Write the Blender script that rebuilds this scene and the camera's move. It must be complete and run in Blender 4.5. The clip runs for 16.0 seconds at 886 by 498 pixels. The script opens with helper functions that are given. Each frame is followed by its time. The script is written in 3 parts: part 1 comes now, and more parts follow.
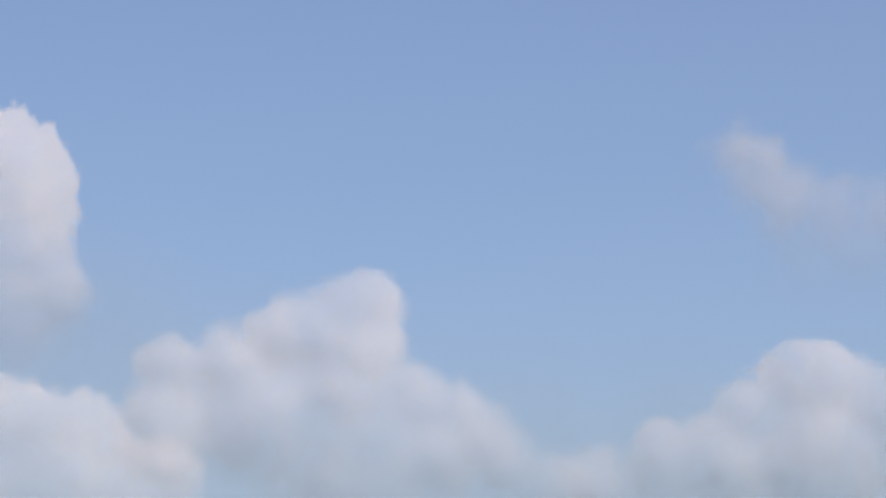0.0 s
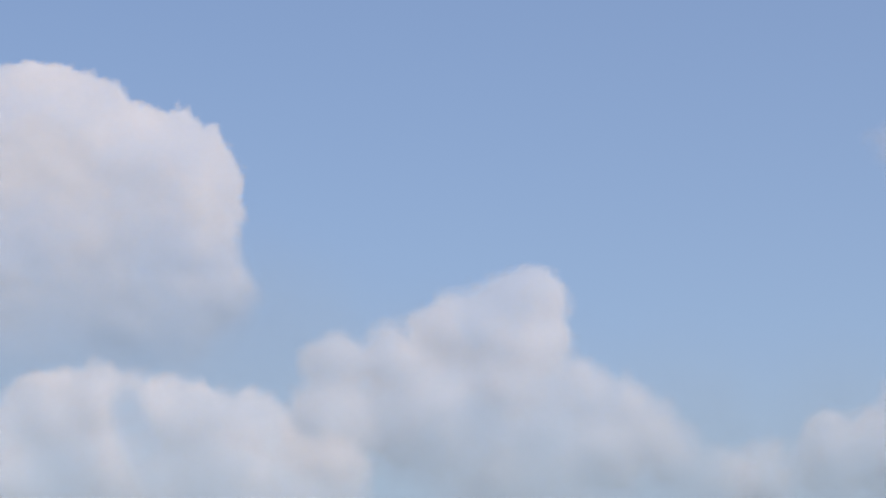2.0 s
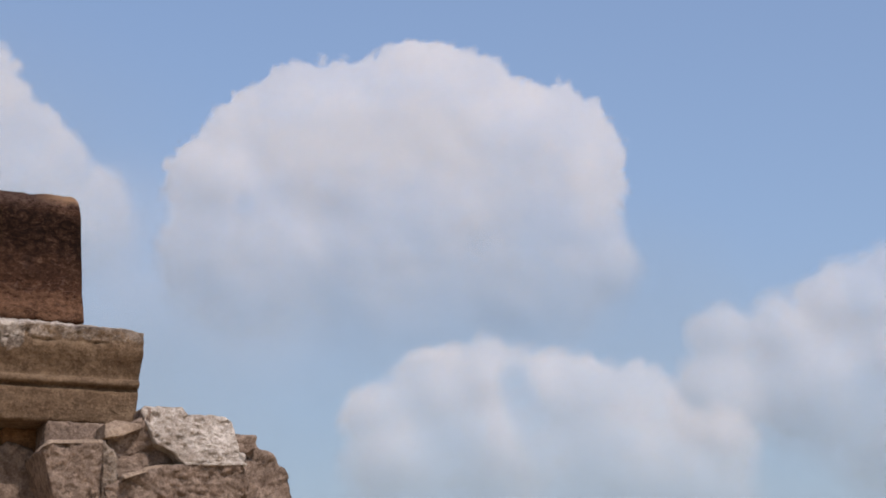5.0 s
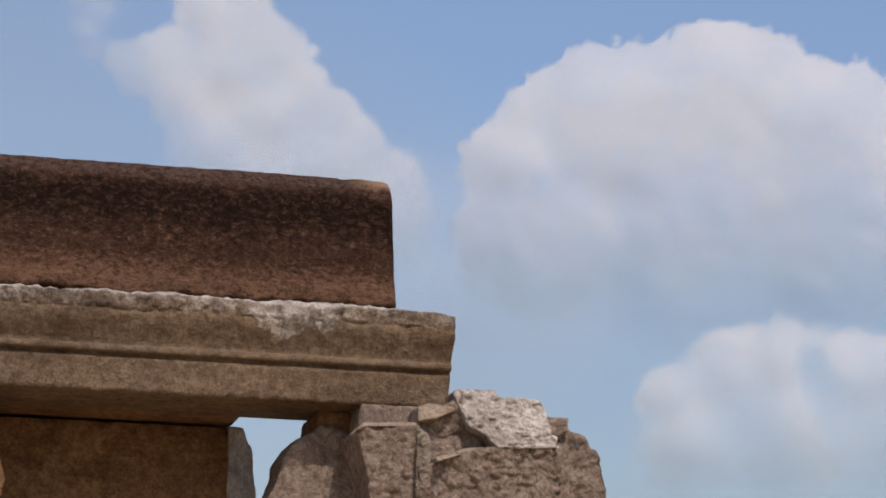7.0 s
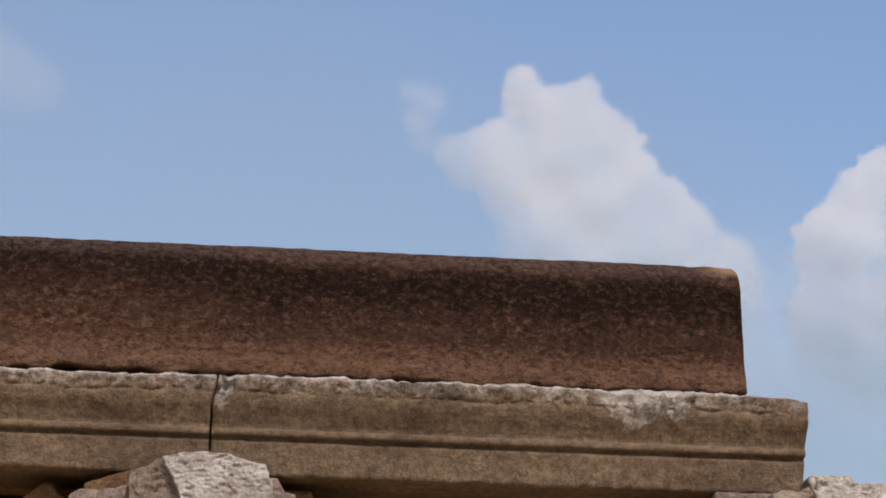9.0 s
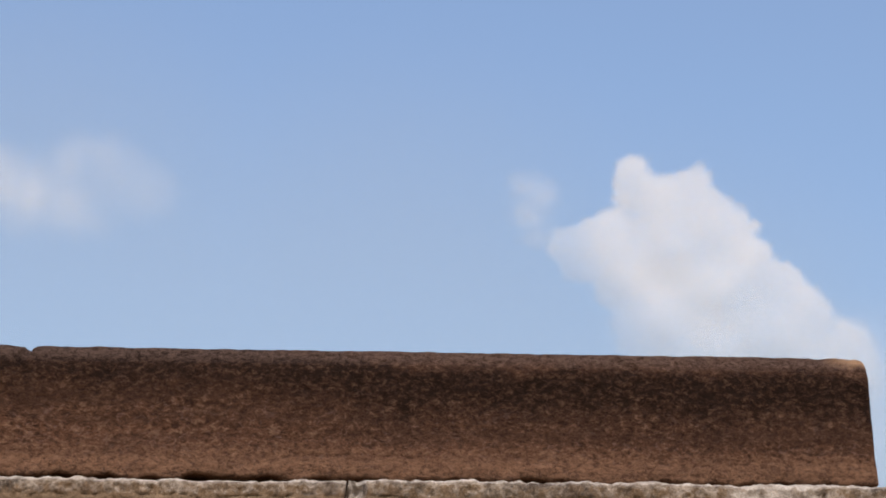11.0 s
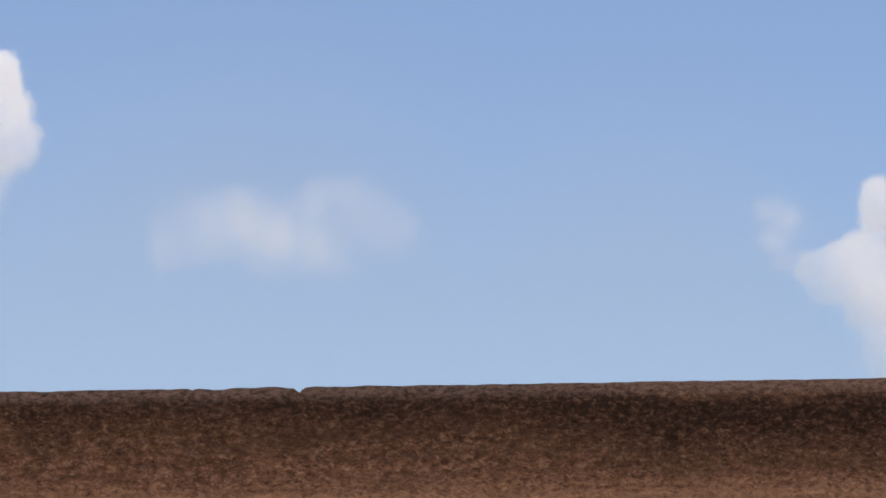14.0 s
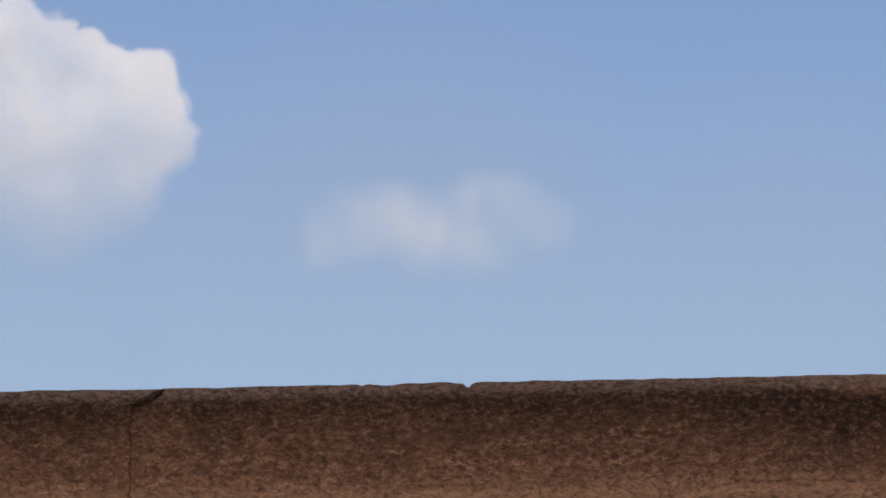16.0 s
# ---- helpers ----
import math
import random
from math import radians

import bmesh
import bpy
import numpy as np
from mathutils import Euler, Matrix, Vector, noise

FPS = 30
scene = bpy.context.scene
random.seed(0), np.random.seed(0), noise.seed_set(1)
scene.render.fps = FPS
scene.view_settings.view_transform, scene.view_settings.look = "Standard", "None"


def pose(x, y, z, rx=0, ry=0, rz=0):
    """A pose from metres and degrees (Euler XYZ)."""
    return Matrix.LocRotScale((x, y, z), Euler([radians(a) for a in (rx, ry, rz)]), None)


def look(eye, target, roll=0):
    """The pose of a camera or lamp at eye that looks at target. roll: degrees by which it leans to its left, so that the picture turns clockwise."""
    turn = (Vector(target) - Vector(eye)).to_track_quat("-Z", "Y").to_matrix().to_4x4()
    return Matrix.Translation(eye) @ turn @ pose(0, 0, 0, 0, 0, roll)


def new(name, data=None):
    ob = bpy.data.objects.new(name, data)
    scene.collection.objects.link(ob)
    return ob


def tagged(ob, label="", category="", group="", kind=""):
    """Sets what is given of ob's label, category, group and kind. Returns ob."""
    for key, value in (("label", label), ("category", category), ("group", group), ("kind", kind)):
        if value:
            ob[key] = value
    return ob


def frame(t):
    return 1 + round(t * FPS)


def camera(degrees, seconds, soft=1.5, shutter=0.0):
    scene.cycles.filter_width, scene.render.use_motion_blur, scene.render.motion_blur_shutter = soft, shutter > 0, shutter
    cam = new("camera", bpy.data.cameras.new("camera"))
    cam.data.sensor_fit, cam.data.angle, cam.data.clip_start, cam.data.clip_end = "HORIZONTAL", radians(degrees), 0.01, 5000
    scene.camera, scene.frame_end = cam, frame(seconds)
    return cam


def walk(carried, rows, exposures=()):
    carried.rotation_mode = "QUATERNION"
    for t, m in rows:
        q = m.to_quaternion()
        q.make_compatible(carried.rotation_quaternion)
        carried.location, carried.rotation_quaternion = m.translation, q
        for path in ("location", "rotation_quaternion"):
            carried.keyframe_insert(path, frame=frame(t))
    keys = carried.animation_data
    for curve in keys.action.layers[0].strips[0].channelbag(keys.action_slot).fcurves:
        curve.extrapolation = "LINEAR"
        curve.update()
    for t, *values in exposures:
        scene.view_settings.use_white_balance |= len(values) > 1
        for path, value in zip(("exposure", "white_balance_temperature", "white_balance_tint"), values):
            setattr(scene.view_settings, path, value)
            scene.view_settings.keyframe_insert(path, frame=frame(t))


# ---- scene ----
cam = camera(17.82, 16.0, soft=1.7)


def aim(x, y, z, yaw, pitch, roll):
    """A hand-held pose: turned left by yaw, up by pitch, leaning left by roll."""
    return pose(x, y, z, 0, 0, yaw) @ pose(0, 0, 0, 90 + pitch) @ pose(0, 0, 0, 0, 0, roll)


# seconds, x, y, z, yaw, pitch, roll
PATH = (
    (0.0, 0.193, -0.002, 1.600, -30.25, 13.69, -0.58),
    (0.3, 0.189, -0.001, 1.600, -29.13, 14.36, -0.48),
    (0.5, 0.187, -0.001, 1.600, -28.44, 14.62, -0.39),
    (0.8, 0.184, -0.001, 1.600, -28.34, 14.26, -0.47),
    (1.0, 0.182, -0.001, 1.600, -28.06, 14.30, -0.51),
    (1.3, 0.179, -0.000, 1.600, -27.46, 14.34, -0.62),
    (1.5, 0.177, 0.000, 1.600, -27.43, 13.78, -0.64),
    (2.0, 0.172, 0.001, 1.600, -26.84, 13.65, -0.58),
    (2.3, 0.168, 0.002, 1.599, -26.14, 13.59, -0.35),
    (2.5, 0.166, 0.003, 1.599, -25.50, 13.71, -0.22),
    (3.0, 0.161, 0.005, 1.598, -24.42, 13.59, 0.10),
    (3.3, 0.158, 0.007, 1.596, -23.52, 13.84, 0.19),
    (3.5, 0.156, 0.008, 1.595, -23.01, 13.72, 0.25),
    (3.8, 0.152, 0.010, 1.593, -22.21, 13.85, 0.46),
    (4.0, 0.150, 0.011, 1.592, -21.38, 14.08, 0.59),
    (4.5, 0.145, 0.014, 1.590, -21.55, 14.15, 0.37),
    (4.7, 0.142, 0.015, 1.590, -20.80, 13.99, 0.11),
    (4.8, 0.140, 0.016, 1.590, -20.34, 13.88, -0.01),
    (5.0, 0.135, 0.017, 1.589, -18.85, 13.13, 0.04),
    (5.2, 0.127, 0.018, 1.589, -17.31, 12.88, 0.18),
    (7.3, 0.061, 0.021, 1.592, -12.53, 12.76, 0.83),
    (7.5, 0.055, 0.021, 1.592, -12.39, 13.04, 0.54),
    (7.7, 0.048, 0.020, 1.591, -11.78, 13.65, 0.52),
    (8.0, 0.037, 0.018, 1.590, -11.48, 13.86, 0.51),
    (8.2, 0.029, 0.016, 1.590, -10.74, 14.28, 0.64),
    (8.5, 0.017, 0.013, 1.589, -8.92, 14.45, 0.84),
    (8.7, 0.010, 0.011, 1.589, -7.42, 14.55, 0.96),
    (9.0, -0.000, 0.009, 1.588, -5.75, 14.38, 1.14),
    (9.2, -0.004, 0.007, 1.590, -4.99, 14.32, 0.99),
    (9.5, -0.010, 0.003, 1.593, -4.85, 13.90, 0.81),
    (9.7, -0.013, 0.000, 1.598, -4.71, 14.28, 0.55),
    (10.0, -0.018, -0.004, 1.605, -3.93, 14.88, 0.25),
    (10.2, -0.022, -0.005, 1.608, -3.99, 15.95, 0.09),
    (12.3, -0.084, -0.007, 1.615, -1.49, 16.59, -0.28),
    (12.5, -0.089, -0.007, 1.614, -1.30, 16.87, -0.45),
    (12.7, -0.093, -0.008, 1.613, -0.95, 17.09, -0.51),
    (13.0, -0.099, -0.009, 1.611, -0.47, 17.06, -0.48),
    (13.2, -0.104, -0.010, 1.610, 0.04, 17.15, -0.50),
    (13.5, -0.111, -0.012, 1.609, 0.64, 16.96, -0.50),
    (13.7, -0.114, -0.014, 1.610, 1.37, 17.19, -0.44),
    (14.0, -0.118, -0.016, 1.611, 1.84, 16.94, -0.44),
    (14.2, -0.121, -0.018, 1.612, 1.67, 17.08, -0.51),
    (14.5, -0.126, -0.020, 1.613, 2.00, 17.41, -0.54),
    (14.7, -0.131, -0.021, 1.613, 2.35, 17.18, -0.50),
    (15.0, -0.139, -0.022, 1.613, 2.87, 16.88, -0.41),
    (15.2, -0.146, -0.024, 1.613, 3.22, 16.84, -0.31),
    (15.5, -0.157, -0.026, 1.612, 3.50, 16.59, -0.13),
    (15.7, -0.165, -0.027, 1.610, 4.18, 16.52, -0.05),
    (16.0, -0.176, -0.029, 1.608, 5.12, 16.85, 0.11),
)
walk(cam, [(row[0], aim(*row[1:])) for row in PATH],
     [(0.0, 0.09, 6680, 20), (5.0, 0.08, 6760, 20), (7.5, 0.03, 6700, 18), (8.5, 0.05, 6560, 17), (9.2, 0.17, 6760, 17), (10.2, 0.32, 6900, 17),
      (12.3, 0.37, 6900, 17), (14.2, 0.36, 6900, 17), (15.0, 0.25, 6900, 17), (16.0, 0.20, 6900, 17)])

# ---- world and sun ----
SUN_UP, SUN_FROM = 54.0, (0.22, -1.0)  # elevation; the side it shines from (behind the camera, to the right)
world = bpy.data.worlds.new("sky")
scene.world = world
world.use_nodes = True
wn = world.node_tree
sky = wn.nodes.new("ShaderNodeTexSky")
sky.sky_type = "NISHITA"
sky.sun_disc = False
sky.sun_elevation = radians(SUN_UP)
sky.sun_rotation = math.atan2(SUN_FROM[0], SUN_FROM[1])
sky.altitude, sky.air_density, sky.dust_density, sky.ozone_density = 200, 1.3, 3.0, 5.2
wn.links.new(sky.outputs[0], wn.nodes["Background"].inputs[0])
wn.nodes["Background"].inputs[1].default_value = 0.135
sun = new("sun", bpy.data.lights.new("sun", "SUN"))
sun.data.energy, sun.data.angle, sun.data.color = 2.8, radians(0.53), (1.0, 0.955, 0.885)
flat = math.hypot(*SUN_FROM)
sun.matrix_world = look((SUN_FROM[0] / flat * 50, SUN_FROM[1] / flat * 50, 50 * math.tan(radians(SUN_UP))), (0, 0, 0))


# ---- materials ----
class Mat:
    """A node material and short ways to wire it."""

    def __init__(self, name):
        self.m = bpy.data.materials.new(name)
        self.m.use_nodes = True
        self.t = self.m.node_tree
        self.out = self.t.nodes["Material Output"]
        self.bsdf = self.t.nodes["Principled BSDF"]
        self.co = self.node("ShaderNodeTexCoord").outputs["Object"]

    def node(self, kind, **inputs):
        n = self.t.nodes.new(kind)
        for key, value in inputs.items():
            self.put(n.inputs[key.replace("_", " ")], value)
        return n

    def put(self, socket, value):
        if isinstance(value, bpy.types.NodeSocket):
            self.t.links.new(value, socket)
        else:
            socket.default_value = value

    def noise(self, scale, detail=4.0, rough=0.55, stretch=None, distortion=0.0):
        co = self.co
        if stretch:
            mp = self.node("ShaderNodeMapping", Scale=stretch)
            self.t.links.new(co, mp.inputs["Vector"])
            co = mp.outputs[0]
        n = self.node("ShaderNodeTexNoise", Vector=co, Scale=scale, Detail=detail, Roughness=rough, Distortion=distortion)
        return n.outputs["Fac"]

    def ramp(self, fac, *stops):
        n = self.node("ShaderNodeValToRGB", Fac=fac)
        el = n.color_ramp.elements
        while len(el) < len(stops):
            el.new(0.5)
        for e, (p, c) in zip(el, stops):
            e.position = p
            e.color = (*c, 1) if isinstance(c, tuple) else (c, c, c, 1)
        return n.outputs["Color"]

    def mix(self, fac, a, b, blend="MIX"):
        n = self.t.nodes.new("ShaderNodeMix")
        n.data_type, n.blend_type = "RGBA", blend
        for i, v in ((0, fac), (6, a), (7, b)):
            if isinstance(v, tuple):
                v = (*v, 1)
            self.put(n.inputs[i], v)
        return n.outputs[2]

    def math(self, op, a, b=0.0, c=0.0):
        n = self.t.nodes.new("ShaderNodeMath")
        n.operation = op
        for i, v in enumerate((a, b, c)):
            self.put(n.inputs[i], v)
        return n.outputs[0]

    def axis(self, name):
        n = self.node("ShaderNodeSeparateXYZ", Vector=self.co)
        return n.outputs[name]

    def finish(self, color, rough=0.9, bump=(), spec=0.25):
        self.put(self.bsdf.inputs["Base Color"], color)
        self.put(self.bsdf.inputs["Roughness"], rough)
        self.put(self.bsdf.inputs["Specular IOR Level"], spec)
        last = None
        for height, strength, dist in bump:
            b = self.node("ShaderNodeBump", Strength=strength, Distance=dist, Height=height)
            if last:
                self.t.links.new(last, b.inputs["Normal"])
            last = b.outputs[0]
        if last:
            self.t.links.new(last, self.bsdf.inputs["Normal"])
        return self.m


def mat_parapet():
    """Red-brown lime concrete, black with old growth below its rounded top."""
    k = Mat("weathered_brown_masonry")
    z = k.axis("Z")
    coarse, mid, fine = k.noise(3.0, 5), k.noise(16.0, 6, 0.65), k.noise(85.0, 4, 0.7)
    pits = k.noise(42.0, 3, 0.6)
    grit = k.noise(44.0, 6, 0.74, stretch=(0.7, 1.0, 1.0), distortion=0.4)
    bed = k.noise(5.0, 6, 0.66, stretch=(0.22, 1.0, 2.6))
    base = k.mix(k.ramp(mid, (0.3, 0.0), (0.7, 1.0)), (0.058, 0.027, 0.016), (0.130, 0.064, 0.037))
    base = k.mix(k.ramp(coarse, (0.4, 0.0), (0.65, 0.6)), base, (0.130, 0.064, 0.036))
    base = k.mix(k.ramp(grit, (0.38, 0.8), (0.49, 0.0)), base, (0.022, 0.012, 0.009))
    base = k.mix(k.ramp(grit, (0.53, 0.0), (0.65, 0.68)), base, (0.245, 0.150, 0.096))
    base = k.mix(k.ramp(fine, (0.62, 0.0), (0.80, 0.3)), base, (0.32, 0.21, 0.15))
    flake = k.noise(30.0, 4, 0.6, stretch=(0.8, 1.0, 1.1), distortion=1.4)
    base = k.mix(k.ramp(flake, (0.56, 0.0), (0.68, 0.5)), base, (0.215, 0.135, 0.105))
    base = k.mix(k.ramp(bed, (0.42, 0.0), (0.62, 0.55)), base, (0.072, 0.038, 0.025))
    foot = k.ramp(k.math("ADD", z, k.math("MULTIPLY", k.math("SUBTRACT", bed, 0.5), 0.22)), (0.04, 0.62), (0.16, 0.0))
    base = k.mix(k.math("MULTIPLY", foot, k.ramp(grit, (0.40, 0.35), (0.54, 1.0))), base, (0.235, 0.129, 0.076))
    # growth: a run of black with ragged drips
    drip = k.noise(3.2, 6, 0.62, stretch=(1.0, 1.0, 0.3))
    edge = k.math("ADD", z, k.math("MULTIPLY", k.math("SUBTRACT", drip, 0.5), 0.30))
    thin = k.ramp(k.math("MULTIPLY", k.math("ADD", k.axis("X"), 3.0), 0.2), (0.24, 0.115), (0.50, 0.085), (0.70, 0.0))
    edge = k.math("SUBTRACT", edge, thin)
    edge = k.math("ADD", edge, k.ramp(k.math("MULTIPLY", k.math("ADD", k.axis("X"), 3.0), 0.17), (0.60, 0.0), (0.80, 0.05)))
    black = k.ramp(edge, (0.10, 0.0), (0.27, 0.5), (0.38, 0.95), (0.43, 1.0), (0.495, 1.0), (0.55, 0.5))
    black = k.math("MULTIPLY", black, k.ramp(grit, (0.44, 1.0), (0.62, 0.62)))
    base = k.mix(black, base, (0.0165, 0.0095, 0.0068))
    lip = k.ramp(z, (0.50, 0.0), (0.545, 0.75))
    base = k.mix(k.math("MULTIPLY", lip, k.ramp(grit, (0.38, 0.15), (0.55, 1.0))), base, (0.110, 0.073, 0.057))
    # the pale broken corner at the open end
    corner = k.math("MULTIPLY", k.ramp(k.math("SUBTRACT", k.axis("X"), 2.0), (0.34, 0.0), (0.48, 1.0)), k.ramp(k.math("ADD", z, k.math("MULTIPLY", mid, 0.06)), (0.555, 0.0), (0.585, 0.9)))
    base = k.mix(corner, base, (0.36, 0.22, 0.13))
    return k.finish(base, 0.95, ((mid, 0.6, 0.02), (grit, 1.0, 0.026), (pits, 0.5, 0.010), (fine, 0.5, 0.005)), 0.05)


def granite(k, a, b, dark, stain):
    """The colour and the relief of dressed granite: a to b in blotches, stains of dark."""
    coarse, mid, fine = k.noise(2.6, 6, 0.65), k.noise(27.0, 6, 0.75), k.noise(95.0, 3, 0.65)
    base = k.mix(k.ramp(mid, (0.38, 0.0), (0.60, 1.0)), a, b)
    streak = k.noise(6.0, 7, 0.75, stretch=(0.7, 1.0, 0.9), distortion=0.2)
    base = k.mix(k.ramp(streak, (0.48, 0.0), (0.66, stain)), base, dark)
    base = k.mix(k.ramp(coarse, (0.45, 0.0), (0.68, stain * 0.8)), base, (0.62 * a[0], 0.52 * a[1], 0.45 * a[2]))
    base = k.mix(k.ramp(fine, (0.36, 0.35), (0.46, 0.0)), base, dark)
    base = k.mix(k.ramp(fine, (0.58, 0.0), (0.72, 0.35)), base, tuple(min(0.8, 1.5 * v) for v in b))
    return base, ((mid, 0.75, 0.016), (k.noise(48.0, 5, 0.7), 1.0, 0.011), (fine, 0.55, 0.004))


def mat_granite(name, *look_of):
    k = Mat(name)
    base, relief = granite(k, *look_of)
    return k.finish(base, 0.9, relief, 0.2)


def mat_cornice(sound, chipped, fresh):
    """Granite chipped where the vertex mask nears 1; near 2 it is freshly broken, and on the top rim painted as sunlit.
    """
    k = Mat("tan_granite_cornice")
    base, relief = granite(k, *sound)
    rough_face, _ = granite(k, *chipped)
    new_face, _ = granite(k, *fresh)
    broken_and_lit = k.node("ShaderNodeAttribute")
    broken_and_lit.attribute_name = "broken_and_lit"
    edge = k.math("ADD", broken_and_lit.outputs["Fac"], k.math("MULTIPLY", k.math("SUBTRACT", k.noise(26.0, 5, 0.7), 0.5), 2.0))
    edge = k.math("MULTIPLY", edge, 0.5)
    base = k.mix(k.ramp(edge, (0.20, 0.0), (0.34, 1.0)), base, rough_face)
    base = k.mix(k.ramp(edge, (0.66, 0.0), (0.84, 0.8)), base, new_face)
    return k.finish(base, 0.9, relief, 0.2)


def mat_ground():
    k = Mat("dry_earth")
    mid, fine = k.noise(0.6, 6), k.noise(14.0, 5)
    base = k.mix(mid, (0.46, 0.32, 0.18), (0.56, 0.41, 0.25))
    base = k.mix(k.ramp(fine, (0.4, 0.5), (0.6, 0.0)), base, (0.25, 0.18, 0.11))
    # bare earth round the ruin; unseen ground beyond darkened to curb brown bounce on clouds
    n = k.node("ShaderNodeVectorMath", Vector=k.co)
    n.operation = "LENGTH"
    away = k.node("ShaderNodeMapRange", Value=n.outputs["Value"])
    for i, v in ((1, 40.0), (2, 90.0), (3, 0.0), (4, 1.0)):
        away.inputs[i].default_value = v
    dim_far_ground = k.mix(k.noise(0.05, 6), (0.06, 0.075, 0.035), (0.13, 0.12, 0.07))
    base = k.mix(away.outputs[0], base, dim_far_ground)
    return k.finish(base, 1.0, ((fine, 0.5, 0.03),))


def mat_cloud(name, white):
    """Water mist: white and see-through where it is thin."""
    k = Mat(name)
    cover = k.node("ShaderNodeAttribute")
    cover.attribute_name = "cover"
    patchy = k.math("ADD", 0.945, k.math("MULTIPLY", k.noise(0.02, 3, 0.5), 0.10))
    whole = k.math("MINIMUM", k.math("MULTIPLY", cover.outputs["Fac"], patchy), 1.0)
    d = k.node("ShaderNodeBsdfDiffuse", Color=(*white, 1))
    tr = k.node("ShaderNodeBsdfTranslucent", Color=(*white, 1))
    body = k.node("ShaderNodeMixShader", Fac=0.15)
    clear = k.node("ShaderNodeBsdfTransparent")
    both = k.node("ShaderNodeMixShader", Fac=whole)
    k.t.links.new(d.outputs[0], body.inputs[1])
    k.t.links.new(tr.outputs[0], body.inputs[2])
    k.t.links.new(clear.outputs[0], both.inputs[1])
    k.t.links.new(body.outputs[0], both.inputs[2])
    k.t.links.new(both.outputs[0], k.out.inputs["Surface"])
    k.t.nodes.remove(k.bsdf)
    return k.m


PARAPET = mat_parapet()
TAN = ((0.116, 0.075, 0.043), (0.218, 0.150, 0.092), (0.050, 0.032, 0.019), 0.5)
BROWN = ((0.150, 0.078, 0.035), (0.285, 0.162, 0.080), (0.040, 0.022, 0.012), 0.65)
WHITE = ((0.36, 0.312, 0.258), (0.60, 0.545, 0.47), (0.17, 0.130, 0.095), 0.6)
CHIP = ((0.150, 0.114, 0.083), (0.385, 0.318, 0.248), (0.030, 0.021, 0.015), 0.85)
GREY = ((0.155, 0.112, 0.082), (0.335, 0.255, 0.195), (0.045, 0.031, 0.022), 0.4)
CORNICE = mat_cornice(TAN, CHIP, WHITE)
# granite with the sun's cream light on upward faces put into its colour
SUNLIT = mat_granite("sunlit_granite", (0.23, 0.168, 0.115), (0.42, 0.325, 0.235), (0.09, 0.060, 0.040), 0.4)
OLD, FRESH = mat_granite("brown_granite", *BROWN), mat_granite("broken_white_granite", *WHITE)
CHIPPED, WORN = mat_granite("chipped_granite", *CHIP), mat_granite("worn_grey_granite", *GREY)
EARTH = mat_ground()
CLOUD, HAZE = mat_cloud("cloud_mist", (0.685, 0.68, 0.668)), mat_cloud("grey_haze", (0.545, 0.55, 0.49))


# ---- building helpers ----
def mesh(name, bm, material, smooth=True):
    me = bpy.data.meshes.new(name)
    bmesh.ops.recalc_face_normals(bm, faces=bm.faces)
    bm.to_mesh(me)
    bm.free()
    me.materials.append(material)
    if smooth:
        me.shade_smooth()
    return me


def part(name, bm, material, parent, label=""):
    ob = new(name, mesh(name, bm, material))
    ob.parent = parent
    return tagged(ob, label)


def rough(p, scale, seed, octaves=5):
    return noise.fractal(Vector(p) * scale + Vector((seed * 7.1, seed * 3.3, seed * 5.7)), 1.0, 2.0, octaves)


def sweep(profile, x0, x1, step, shift, hollow=0.0):
    """A closed profile of (y, z) drawn along x; shift(p, j, left, right) moves each point (left, right: metres from
    the ends); hollow: how far the ends are sunk."""
    bm = bmesh.new()
    n = max(2, round((x1 - x0) / step))
    rings = []
    for i in range(n + 1):
        x = x0 + (x1 - x0) * i / n
        rings.append([bm.verts.new(shift(Vector((x, y, z)), j, x - x0, x1 - x)) for j, (y, z) in enumerate(profile)])
    m = len(profile)
    for a, b in zip(rings, rings[1:]):
        for j in range(m):
            bm.faces.new((a[j], a[(j + 1) % m], b[(j + 1) % m], b[j]))
    for ring, sign in ((rings[0], 1), (rings[-1], -1)):
        c = bm.verts.new(sum((v.co for v in ring), Vector((sign * hollow * m, 0, 0))) / m)
        for j in range(m):
            bm.faces.new((ring[j], ring[(j + 1) % m], c))
    return bm


def fine(points, step):
    """The polygon's points with more between them, about step apart."""
    out = []
    for (a, b), (c, d) in zip(points, points[1:] + points[:1]):
        n = max(1, round(math.hypot(c - a, d - b) / step))
        out += [(a + (c - a) * i / n, b + (d - b) * i / n) for i in range(n)]
    return out


